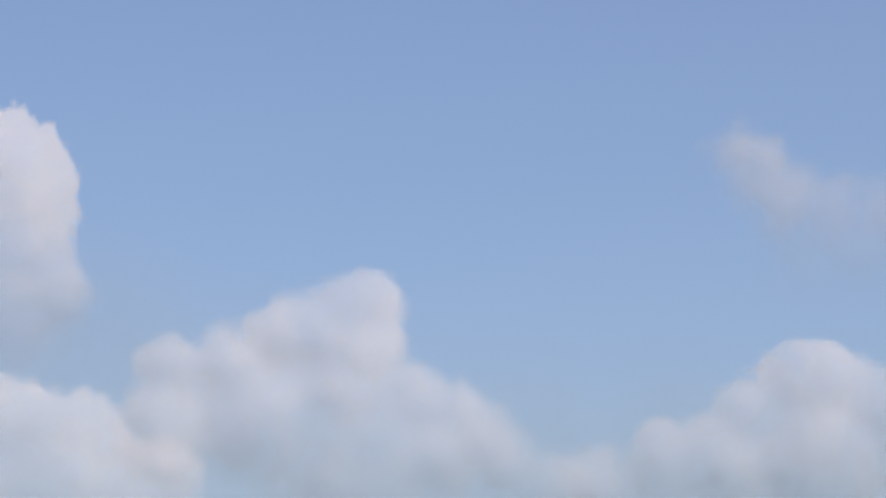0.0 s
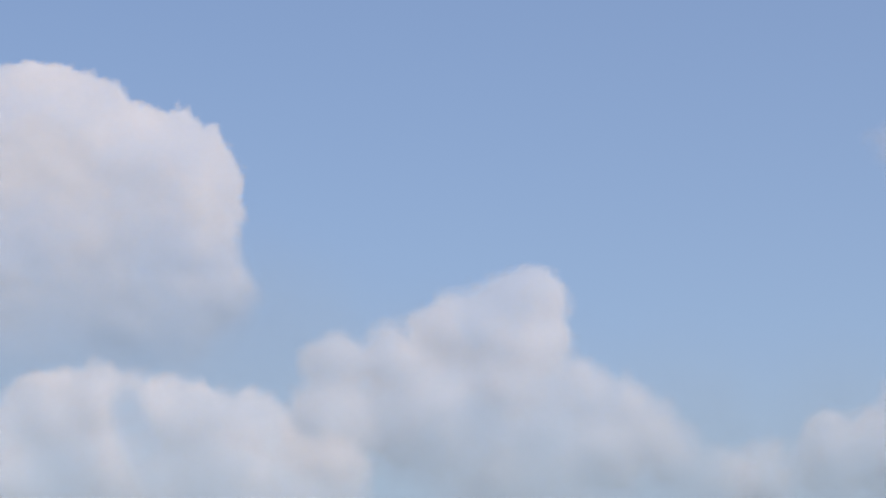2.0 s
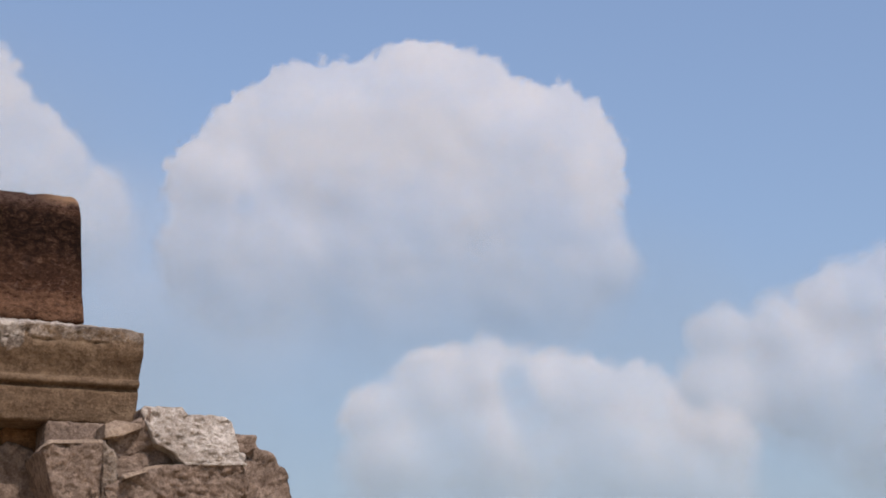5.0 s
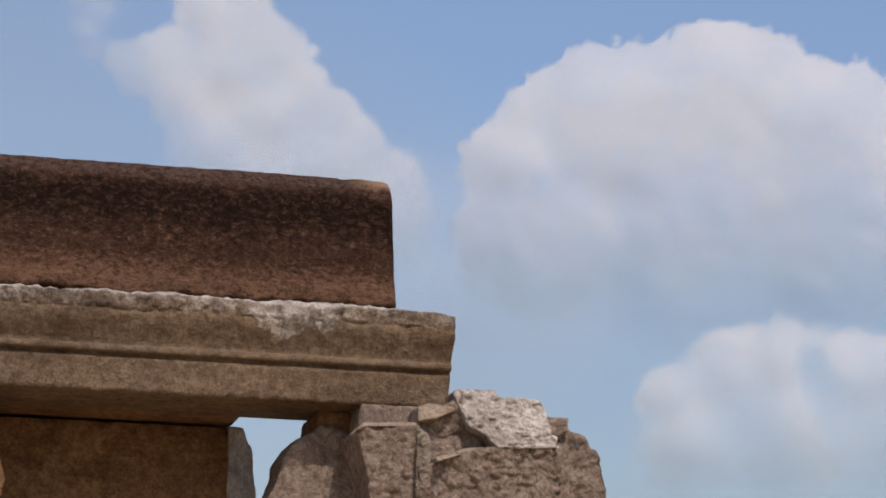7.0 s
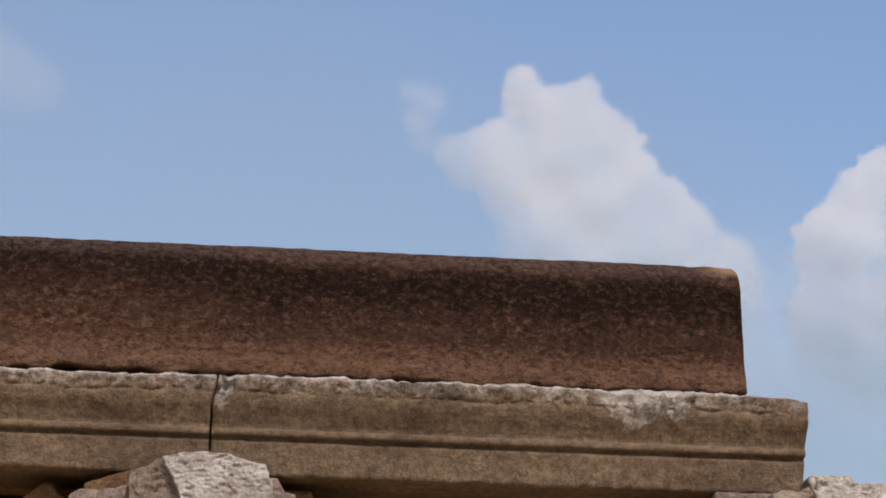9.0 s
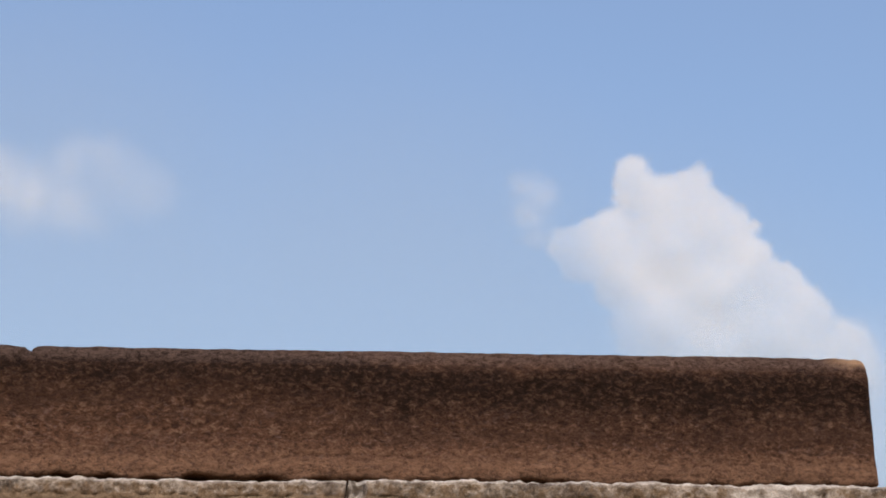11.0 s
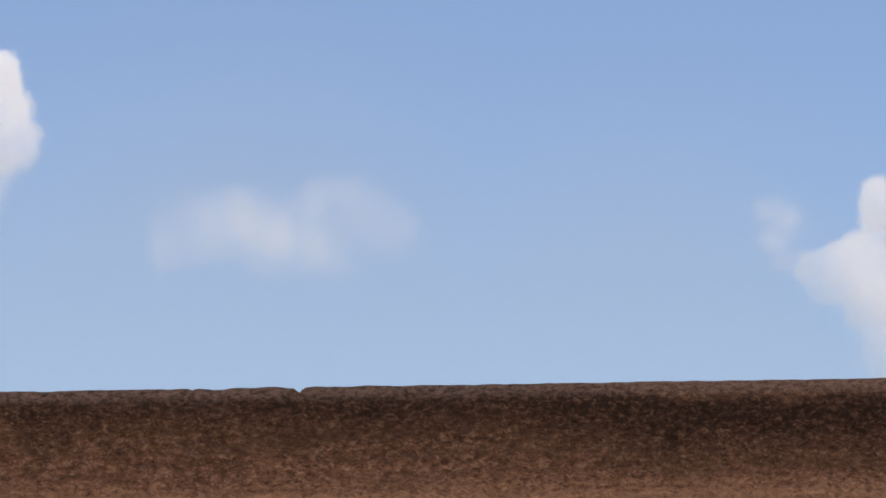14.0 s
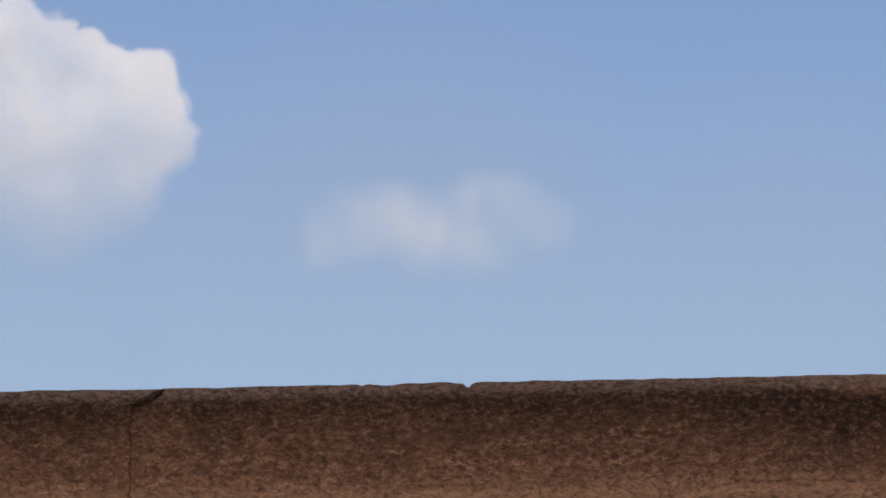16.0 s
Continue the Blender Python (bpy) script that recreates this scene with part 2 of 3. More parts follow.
def chunk(outline, y0, y1, amp=0.012, seed=1, step=0.035, lean=(0.0, 0.0), soft=2, scale=9.0, crag=0.0, flecks=0.0):
    """A broken block of stone: an (x, z) outline from y0 back to y1, its front leaning by lean in x and z, its faces and edges worn;
    flecks: how deep its front is pitted along the bed."""
    bm = bmesh.new()
    cx = sum(p[0] for p in outline) / len(outline)
    cz = sum(p[1] for p in outline) / len(outline)
    front = [bm.verts.new((x, y0 + lean[0] * (x - cx) + lean[1] * (z - cz), z)) for x, z in outline]
    back = [bm.verts.new((x, y1, z)) for x, z in outline]
    n = len(outline)
    bm.faces.new(front)
    bm.faces.new(back[::-1])
    for j in range(n):
        bm.faces.new((front[j], back[j], back[(j + 1) % n], front[(j + 1) % n]))
    bmesh.ops.triangulate(bm, faces=bm.faces)
    for _ in range(7):
        long = [e for e in bm.edges if e.calc_length() > step]
        if not long:
            break
        bmesh.ops.subdivide_edges(bm, edges=long, cuts=1)
        bmesh.ops.triangulate(bm, faces=[f for f in bm.faces if len(f.verts) > 3])
    for _ in range(soft):
        bmesh.ops.smooth_vert(bm, verts=bm.verts, factor=0.4, use_axis_x=True, use_axis_y=True, use_axis_z=True)
    bmesh.ops.recalc_face_normals(bm, faces=bm.faces)
    bm.normal_update()
    moved = []
    for v in bm.verts:
        r = rough(v.co, scale, seed, 3 if crag else 5) + 0.5 * abs(rough(v.co, scale * 2.6, seed + 3, 1 if crag else 3))
        if crag:
            at = v.co * scale * 1.5 + Vector((seed, 0, 0))
            d, spots = noise.voronoi(at)
            tilt = noise.cell_vector(spots[0] * 53.7) - Vector((0.5, 0.5, 0.5))
            r += crag * (2.6 * tilt.dot(at - spots[0]) + 1.3 * tilt.z) - (0.4 * crag if d[1] - d[0] < 0.07 else 0)
        facing = max(0.0, -v.normal.y)
        p = v.co + v.normal * amp * r * (0.45 + 0.55 * facing)
        if flecks:
            f = rough((v.co.x * 0.42, v.co.y * 0.5, v.co.z), 34.0, seed + 9, 4)
            p.y += flecks * facing * (abs(f) - 0.35 + 0.7 * max(0.0, f - 0.25))
        moved.append(p)
    for v, p in zip(bm.verts, moved):
        v.co = p
    return bm


# ---- ground ----
def ground():
    bm = bmesh.new()
    bmesh.ops.create_grid(bm, x_segments=40, y_segments=40, size=4800)
    for v in bm.verts:
        v.co.z = 0.0
    ob = new("ground", mesh("ground", bm, EARTH))
    tagged(ob, "dry sandy earth round the ruin", "ground", kind="structure")


ground()


# ---- the ruin: parapet and cornice ----
TOP, SEAT, SOFFIT = 4.672, 4.083, 3.600


def parapet(x0, x1, seed, label, open_right=False, joint=0, nicks=(), holes=()):
    """A long brown block with a rounded top, lying on the cornice; its own zero is at its foot. joint: the end (-1 left, 1 right) at the slanting crack.
    nicks: (x, width, depth) bitten out of the top edge; holes: (x, z, radius, depth) in the face."""
    h, d = TOP - SEAT, 0.55
    outline = [(-0.004, 0.0), (-0.012, 0.012), (-0.012, 0.045), (0.0, 0.085), (0.008, 0.18), (0.007, 0.34), (0.0, 0.435), (0.0, 0.475), (0.008, 0.505), (0.03, h - 0.04),
               (0.05, h - 0.012), (0.085, h), (d, h), (d, 0.0)]
    prof = [(float(a), float(b)) for a, b in fine(outline, 0.0125)]

    def shift(p, j, left, right):
        q = Vector((p.x, p.y, p.z))
        n = rough((p.x, p.y, p.z), 2.0, seed, 3) * 0.008 + rough((p.x, p.y, p.z), 15.0, seed, 5) * 0.008
        if p.y < 0.25:
            q.y += n + 0.004 * abs(rough((p.x, p.y, p.z), 38.0, seed + 4, 3))
        if p.z < 0.05 and p.y < 0.3:
            q.z += rough((p.x, 0, 3), 7.0, seed + 2, 5) * 0.022 - 0.006
        if p.z > h - 0.08:
            q.z += 0.5 * n + rough((p.x, 0, 0), 9.0, seed + 9, 4) * 0.005
        for nx, wide, deep in nicks:
            s = (p.x - nx - 0.6 * (p.z - h)) / wide
            if abs(s) < 1 and p.z > h - 0.09 and p.y < 0.4:
                q.z -= deep * (1 - s * s) * (1 - p.y / 0.4)
                q.y += 1.5 * deep * (1 - s * s) * max(0.0, 1 - p.y / 0.12)
        for hx, hz, wide, deep in holes:
            s = ((p.x - hx) ** 2 + (p.z - hz) ** 2) / wide ** 2
            if s < 6 and p.y < 0.1:
                q.y += deep * math.exp(-s)
        for gap, side in ((left, -1), (right, 1)):
            if gap < 0.025 and side != joint:
                q.y += (0.025 - gap) ** 2 * 14 if p.y < 0.3 else 0
        if open_right and right < 0.2:
            q.x -= (p.z / h) * 0.03 * (1 - right / 0.2) - n * 0.6
            if right < 0.05:
                q.z -= (0.05 - right) ** 2 * 9 * (p.z / h) ** 4
        near = left if joint < 0 else right
        if joint and near < 0.16:
            over = p.z - (h - 0.107)
            lip = -2.640 - 0.0006 * joint
            if over > 0:
                lip = -2.672 + over * 1.45
                if joint < 0:
                    lip += (0.085 + 0.8 * min(0.15, max(0.0, p.y - 0.02))) * (1 - 0.9 * min(1.0, over / 0.10) ** 3)
            q.x += (1 - near / 0.16) * (lip - (x0 if joint < 0 else x1) + rough((0, p.y, p.z), 12.0, 5, 3) * 0.008)
        return q

    bm = sweep(prof, x0, x1, 0.0125, shift, 0.0 if open_right else 0.2)
    ob = new("parapet_block", mesh("parapet_block", bm, PARAPET))
    ob.location = (0, 12.0, SEAT)
    return tagged(ob, label, "parapet block", "parapet blocks")


parapet(-2.62, 2.565, 1, "long dark brown weathered parapet block with rounded top", True, -1,
        ((-1.145, 0.024, 0.022), (-1.62, 0.02, 0.010), (-1.52, 0.07, 0.006), (2.33, 0.03, 0.006)),
        ((0.396, 0.525, 0.012, 0.02), (1.44, 0.545, 0.020, 0.035), (1.47, 0.520, 0.014, 0.03), (1.50, 0.505, 0.018, 0.03), (1.56, 0.550, 0.022, 0.02), (-1.06, 0.30, 0.014, 0.02), (-2.05, 0.335, 0.014, 0.02), (-0.55, 0.20, 0.01, 0.012), (1.46, 0.47, 0.01, 0.014)))
parapet(-7.0, -2.622, 2, "dark brown weathered parapet block beside an open joint", False, 1)


def cornice(x0, x1, seed, label, top=4.03, end=False, bites=()):
    """A moulded granite course: rough lip, hollow, fillet and plain band."""
    z = top
    outline = [(11.784, SOFFIT), (11.772, SOFFIT + 0.005), (11.768, 3.744), (11.786, 3.752), (11.786, 3.762), (11.754, 3.769), (11.755, 3.786), (11.762, 3.795),
               (11.786, 3.805), (11.768, 3.850), (11.742, 3.90), (11.734, 3.93), (11.742, 3.944), (11.748, 3.95), (11.738, 3.958), (11.740, z - 0.024), (11.748, z - 0.008), (11.772, z),
               (12.28, z + 0.05), (12.28, SOFFIT)]
    prof = fine(outline, 0.014)

    def shift(p, j, left, right):
        q = Vector(p)
        n = rough(p, 3.0, seed, 4) * 0.006 + rough(p, 22.0, seed, 5) * 0.006
        if p.y < 12.0:
            q.y += n
            if p.z > 3.90:
                worn = rough((p.x, 0, 0), 5.0, seed + 8, 4)
                q.z += 0.012 * worn * max(0.0, 1 - abs(p.z - 3.952) / 0.05)
                q.y -= 0.012 * max(0.0, 0.5 + 1.2 * worn) * max(0.0, 1 - abs(p.z - 3.947) / 0.012)
            if p.z > 3.945:
                chip = max(0.0, rough((p.x, 0, p.z), 22.0, seed + 5, 4) - 0.1)
                q.y += chip * 0.012 + rough(p, 42.0, seed + 2, 3) * 0.016
                q.z += n - chip * 0.006 + 0.010 * rough((p.x, 0, 2), 11.0, seed + 7, 4)
            for bx, wide, deep, cut in bites:
                b = max(0.0, 1 - ((p.x - bx) / wide) ** 2)
                if p.z > 3.953 - deep * b:
                    q.y += cut * b + cut * b * rough(p, 16.0, seed + 6, 4)
            if p.z < SOFFIT + 0.03:
                q.z += n * 1.2
        for gap, sign in ((left, 1), (right, -1)):
            if gap < 0.02 and p.y < 12:
                q.y += (0.02 - gap) ** 2 * 18
        near = left if end else right
        if near < 0.06:
            q.x += (1 - near / 0.06) * (0.014 * rough((0, 0, p.z), 7.0, 3, 4) + 0.06 * (p.z - 3.85))
        if end and right < 0.3 and p.z > 3.9 and p.y < 12.0:
            q.z -= 0.024 * (1 - right / 0.3) * min(1.0, (p.z - 3.9) / 0.06)
        if end and right < 0.15:
            q.x += 0.024 * min(1.0, (p.z - SOFFIT) / 0.3) * (1 - right / 0.15)
        return q

    bm = sweep(prof, x0, x1, 0.0125, shift)
    broken_and_lit = bm.verts.layers.float.new("broken_and_lit")
    for v in bm.verts:
        c = v.co
        if c.y < 11.9:
            # the 1.5 term paints a sunlit cream line along the top rim
            v[broken_and_lit] = 0.55 * min(1.0, max(0.0, (c.z - 3.945) / 0.016)) + 1.5 * min(1.0, max(0.0, (c.z - top + 0.022) / 0.014))
            for bx, wide, deep, cut in bites:
                b = 1 - ((c.x - bx) / wide) ** 2 + 0.9 * rough(c, 13.0, seed + 3, 4)
                if b > 0 and c.z > 3.945 - deep * b:
                    v[broken_and_lit] += min(1.1, 1.8 * b)
    me = mesh("cornice_block", bm, CORNICE)
    ob = new("cornice_block", me)
    return tagged(ob, label, "cornice block", "cornice blocks")


cornice(0.224, 2.752, 11, "tan granite cornice block with mouldings and a chipped lip", 4.032, True,
        ((2.03, 0.16, 0.06, 0.014), (2.21, 0.06, 0.03, 0.012), (0.262, 0.06, 0.05, 0.055)))
cornice(-7.0, 0.215, 12, "tan granite cornice block with mouldings, butted at a dark joint", 4.022)


def inner_beam():
    """The lintel behind the cornice, its far end broken off, and the slab that lies on it."""
    bm = chunk([(-7.0, 2.95), (1.95, 2.95), (1.94, 3.3), (1.92, 3.585), (-7.0, 3.585)], 12.5, 13.0, 0.006, 21, 0.09, soft=1)
    ob = new("lintel", mesh("lintel", bm, OLD))
    tagged(ob, "brown stone lintel in shade under the cornice", "lintel")
    bm = chunk([(1.91, 2.95), (2.05, 2.95), (2.06, 3.3), (2.03, 3.5), (1.98, 3.59), (1.91, 3.585)], 12.53, 12.95, 0.008, 23, 0.025, lean=(1.0, 0.0), soft=1, crag=0.6)
    # the white stone stands in for sky light falling on this end
    part("broken_end", bm, FRESH, ob, "broken end face with sky light painted in as white")
    bm = chunk([(-7.0, SOFFIT), (1.945, SOFFIT), (1.88, 4.06), (-7.0, 4.06)], 12.285, 13.15, 0.006, 22, 0.09, soft=1)
    ob = new("roof_slab", mesh("roof_slab", bm, OLD))
    tagged(ob, "brown stone roof slab bedded behind the cornice", "slab")


inner_beam()


# ---- the capitals ----
def pillar(x):
    bm = chunk([(x - 0.24, 0.0), (x + 0.24, 0.0), (x + 0.24, 2.9), (x - 0.24, 2.9)], 11.95, 12.43, 0.006, 30 + x, 0.12, soft=1)
    ob = new("pillar", mesh("pillar", bm, OLD))
    tagged(ob, "square granite pillar under a broken capital", "pillar", "pillars")


pillar(2.75)
pillar(0.2)


def corner_capital():
    thing = tagged(new("capital"), "broken granite corner capital with a white fracture", "capital", "capitals")
    thing.location = (2.75, 12.1, 2.9)
    inv = Matrix.Translation(thing.location).inverted()

    def add(name, bm, material, label=""):
        bm.transform(inv)
        return part(name, bm, material, thing, label)

    add("core", chunk([(2.2, 2.9), (3.3, 2.9), (3.25, 3.42), (2.75, 3.59), (2.225, 3.605)], 11.97, 12.4, 0.012, 40), OLD)
    add("scroll", chunk([(2.24, 3.54), (2.20, 3.50), (2.125, 3.46), (2.076, 3.397), (2.066, 3.321), (2.04, 3.254), (2.006, 3.19), (1.97, 2.9),
                         (2.45, 2.9), (2.42, 3.22), (2.40, 3.45), (2.36, 3.50)], 11.95, 12.3, 0.011, 41, 0.022, soft=4, crag=0.4, scale=13.0), WORN)
    add("abacus", chunk([(2.37, 3.606), (2.68, 3.606), (2.68, 3.5), (2.36, 3.48)], 11.77, 12.2, 0.006, 42, 0.03), WORN)
    add("heart", chunk([(2.40, 2.9), (3.3, 2.9), (3.28, 3.47), (3.16, 3.50), (2.9, 3.56), (2.75, 3.59), (2.62, 3.52), (2.42, 3.45)], 11.71, 12.0, 0.010, 62, 0.035), WORN)
    add("front_block", chunk([(2.313, 3.450), (2.349, 3.474), (2.58, 3.490), (2.60, 3.452), (2.605, 2.9), (2.40, 2.9), (2.376, 3.247)], 11.585, 11.95, 0.008, 43, 0.016, soft=1,
                             lean=(0.08, -0.10), crag=0.6, scale=15.0, flecks=0.012), WORN)
    # ledges and top stone take the paler granite as painted sunlight
    add("ledge", chunk([(2.312, 3.448), (2.349, 3.470), (2.46, 3.478), (2.59, 3.488), (2.592, 3.508), (2.46, 3.500), (2.35, 3.493)], 11.565, 11.8, 0.005, 60, 0.012, lean=(0.0, 1.5), soft=1), SUNLIT)
    add("broken_edge", chunk([(2.575, 3.490), (2.615, 3.465), (2.64, 3.42), (2.632, 3.33), (2.615, 3.24), (2.60, 2.95), (2.572, 2.95), (2.578, 3.26)], 11.568, 11.8, 0.012, 63, 0.014, soft=1, crag=0.9,
                             scale=16.0), CHIPPED)
    add("top_stone", chunk([(2.579, 3.505), (2.586, 3.575), (2.637, 3.597), (2.724, 3.590), (2.757, 3.612), (2.745, 3.565), (2.66, 3.525)], 11.60, 11.9, 0.008, 47, 0.016,
                           lean=(0.15, 0.6), soft=1, crag=0.5), SUNLIT)
    add("broken_block", chunk([(2.585, 3.505), (2.613, 3.550), (2.748, 3.612), (2.775, 3.583), (2.818, 3.507), (2.655, 3.425), (2.605, 3.44)], 11.635, 12.0, 0.008, 44, 0.016,
                              lean=(0.05, -0.22), soft=1, crag=0.7, flecks=0.012), WORN)
    add("flank", chunk([(2.742, 3.585), (2.747, 3.648), (2.765, 3.668), (2.79, 3.655), (2.785, 3.580)], 11.625, 11.95, 0.006, 64, 0.014, lean=(-0.5, 0.2), soft=1), WORN)
    add("wedge", chunk([(2.64, 3.43), (2.82, 3.52), (2.89, 3.48), (2.945, 3.426), (2.809, 3.395), (2.66, 3.335)], 11.652, 11.9, 0.008, 48, 0.016, lean=(0.05, 0.1), soft=1, crag=0.7, flecks=0.012), WORN)
    add("ledge", chunk([(2.648, 3.326), (2.79, 3.381), (2.93, 3.410), (2.935, 3.428), (2.79, 3.404), (2.648, 3.349)], 11.56, 11.8, 0.005, 61, 0.012, lean=(0.0, 1.4), soft=1), SUNLIT)
    add("fracture", chunk([(2.750, 3.644), (2.765, 3.667), (2.83, 3.671), (2.929, 3.673), (2.950, 3.645), (3.117, 3.640), (3.144, 3.616), (3.156, 3.553), (3.169, 3.482), (3.19, 3.470),
                           (3.19, 3.420), (2.923, 3.408), (2.88, 3.462), (2.806, 3.497), (2.768, 3.584)], 11.605, 11.95, 0.006, 45, 0.010, lean=(0.02, 0.38), soft=1, scale=12.0, crag=0.9,
                          flecks=0.017), FRESH, "fresh white broken face")
    add("lower_block", chunk([(2.585, 3.30), (2.655, 3.335), (2.79, 3.388), (2.918, 3.415), (3.181, 3.429), (3.205, 3.357), (3.21, 3.279), (3.20, 2.95), (2.58, 2.95)],
                             11.568, 11.95, 0.010, 49, 0.015, soft=1, lean=(0.04, -0.06), crag=0.75, scale=13.0, flecks=0.012), WORN)
    add("neck", chunk([(2.55, 2.9), (3.2, 2.9), (3.22, 3.3), (2.6, 3.3)], 11.72, 12.0, 0.012, 56, 0.04), OLD)
    add("knob", chunk([(3.13, 3.565), (3.181, 3.579), (3.267, 3.575), (3.275, 3.52), (3.229, 3.49), (3.15, 3.49)], 11.68, 11.95, 0.012, 57, 0.022, soft=1, crag=0.6), WORN)
    add("shoulder", chunk([(3.15, 3.54), (3.28, 3.545), (3.31, 3.525), (3.372, 3.493), (3.424, 3.431), (3.446, 3.334), (3.464, 3.248), (3.47, 2.9), (3.15, 2.9)],
                          11.74, 12.15, 0.011, 46, 0.02, soft=3, crag=0.8, scale=14.0, flecks=0.012), WORN)


def middle_capital():
    thing = tagged(new("capital"), "broken granite capital with a rough white face", "capital", "capitals")
    thing.location = (0.2, 12.1, 2.9)
    inv = Matrix.Translation(thing.location).inverted()

    def add(name, bm, material, label=""):
        bm.transform(inv)
        return part(name, bm, material, thing, label)

    add("core", chunk([(-0.4, 2.9), (0.75, 2.9), (0.7, 3.42), (0.5, 3.56), (-0.2, 3.56), (-0.45, 3.4)], 11.95, 12.4, 0.012, 50), OLD)
    add("scroll", chunk([(-0.70, 2.9), (-0.67, 3.3), (-0.634, 3.437), (-0.579, 3.485), (-0.515, 3.514), (-0.478, 3.57), (-0.435, 3.57), (-0.404, 3.515), (-0.34, 3.48), (-0.2, 3.4), (-0.2, 2.9)],
                        11.93, 12.3, 0.012, 51, 0.03, soft=3), OLD)
    add("scroll", chunk([(0.50, 3.57), (0.66, 3.57), (0.675, 3.523), (0.747, 3.506), (0.80, 3.46), (0.85, 3.38), (0.89, 3.22), (0.83, 3.205), (0.83, 2.9), (0.45, 2.9)],
                        11.93, 12.3, 0.012, 52, 0.03, soft=2), OLD)
    add("abacus", chunk([(-0.30, 3.54), (-0.183, 3.585), (-0.10, 3.608), (0.1, 3.6), (0.1, 3.48), (-0.30, 3.48)], 11.76, 12.1, 0.008, 53, 0.03, soft=1), OLD)
    add("front_block", chunk([(-0.36, 3.474), (-0.314, 3.504), (-0.191, 3.513), (-0.09, 3.505), (0.08, 3.467), (0.08, 2.9), (-0.33, 2.9)], 11.70, 11.95, 0.010, 58, 0.025,
                             soft=1, crag=0.6, lean=(0.05, -0.1)), WORN)
    add("fracture", chunk([(0.018, 3.628), (0.060, 3.643), (0.098, 3.655), (0.189, 3.662), (0.281, 3.655), (0.328, 3.634), (0.446, 3.610), (0.452, 3.585), (0.466, 3.539), (0.480, 3.465), (0.495, 2.95),
                           (0.10, 2.95), (0.098, 3.46), (0.062, 3.548), (0.028, 3.600)], 11.52, 11.9, 0.006, 54, 0.010, lean=(0.0, 0.30), soft=1, scale=12.0, crag=0.9, flecks=0.018), FRESH,
        "fresh white broken face")
    add("chip", chunk([(-0.115, 3.588), (-0.045, 3.594), (0.025, 3.632), (0.075, 3.54), (0.11, 3.44), (-0.03, 3.43), (-0.115, 3.435)], 11.60, 11.9, 0.010, 55, 0.016, soft=1, crag=0.8,
                      lean=(-0.3, 0.1), flecks=0.012), WORN)
    add("heart", chunk([(-0.28, 2.9), (0.6, 2.9), (0.58, 3.52), (0.2, 3.56), (-0.1, 3.54), (-0.26, 3.48)], 11.70, 12.0, 0.010, 65, 0.035), WORN)
    add("side_stone", chunk([(0.42, 3.588), (0.503, 3.585), (0.539, 3.523), (0.56, 3.4), (0.56, 2.9), (0.42, 2.9)], 11.74, 12.0, 0.010, 59, 0.03, soft=2), WORN)


corner_capital()
middle_capital()


# ---- clouds ----
DEG = math.pi / 180


def wave(x, y, seed):
    """Smooth gradient noise over the plane, about -0.7 to 0.7."""
    xi, yi = np.floor(x).astype(np.int64), np.floor(y).astype(np.int64)
    xf, yf = x - xi, y - yi

    def corner(dx, dy):
        h = ((xi + dx) * 374761393 + (yi + dy) * 668265263 + seed * 974711) & 0x7FFFFFFF
        h = ((h ^ (h >> 13)) * 1274126177) & 0x7FFFFFFF
        a = ((h ^ (h >> 16)) & 0xFFFF) * (2 * math.pi / 65536)
        return np.cos(a) * (xf - dx) + np.sin(a) * (yf - dy)

    u, v = (f * f * f * (f * (f * 6 - 15) + 10) for f in (xf, yf))
    low = corner(0, 0) * (1 - u) + corner(1, 0) * u
    high = corner(0, 1) * (1 - u) + corner(1, 1) * u
    return low * (1 - v) + high * v


def puffs(x, y, seed, octaves):
    """Round bumps parted by creases, in (size, height) pairs, mean about nought."""
    out = np.zeros_like(x)
    for i, (size, height) in enumerate(octaves):
        out += height * (np.sqrt(wave(x / size, y / size, seed + 17 * i) ** 2 + 0.004) - 0.22)
    return out


def blurred(field, width):
    """The field smoothed by a bell of that width, in cells."""
    n = max(1, int(2.5 * width))
    bell = np.exp(-0.5 * (np.arange(-n, n + 1) / width) ** 2)
    bell /= bell.sum()
    for axis in (0, 1):
        field = np.apply_along_axis(lambda row: np.convolve(np.pad(row, n, mode="edge"), bell, "valid"), axis, field)
    return field


def ease(v):
    v = np.clip(v, 0, 1)
    return v * v * (3 - 2 * v)


LAYER, SPACING = 0.25, 160.0  # optical depth of one layer; metres between layers
CAULIFLOWER = ((1.0, 0.42), (0.47, 0.27), (0.21, 0.17), (0.10, 0.09))


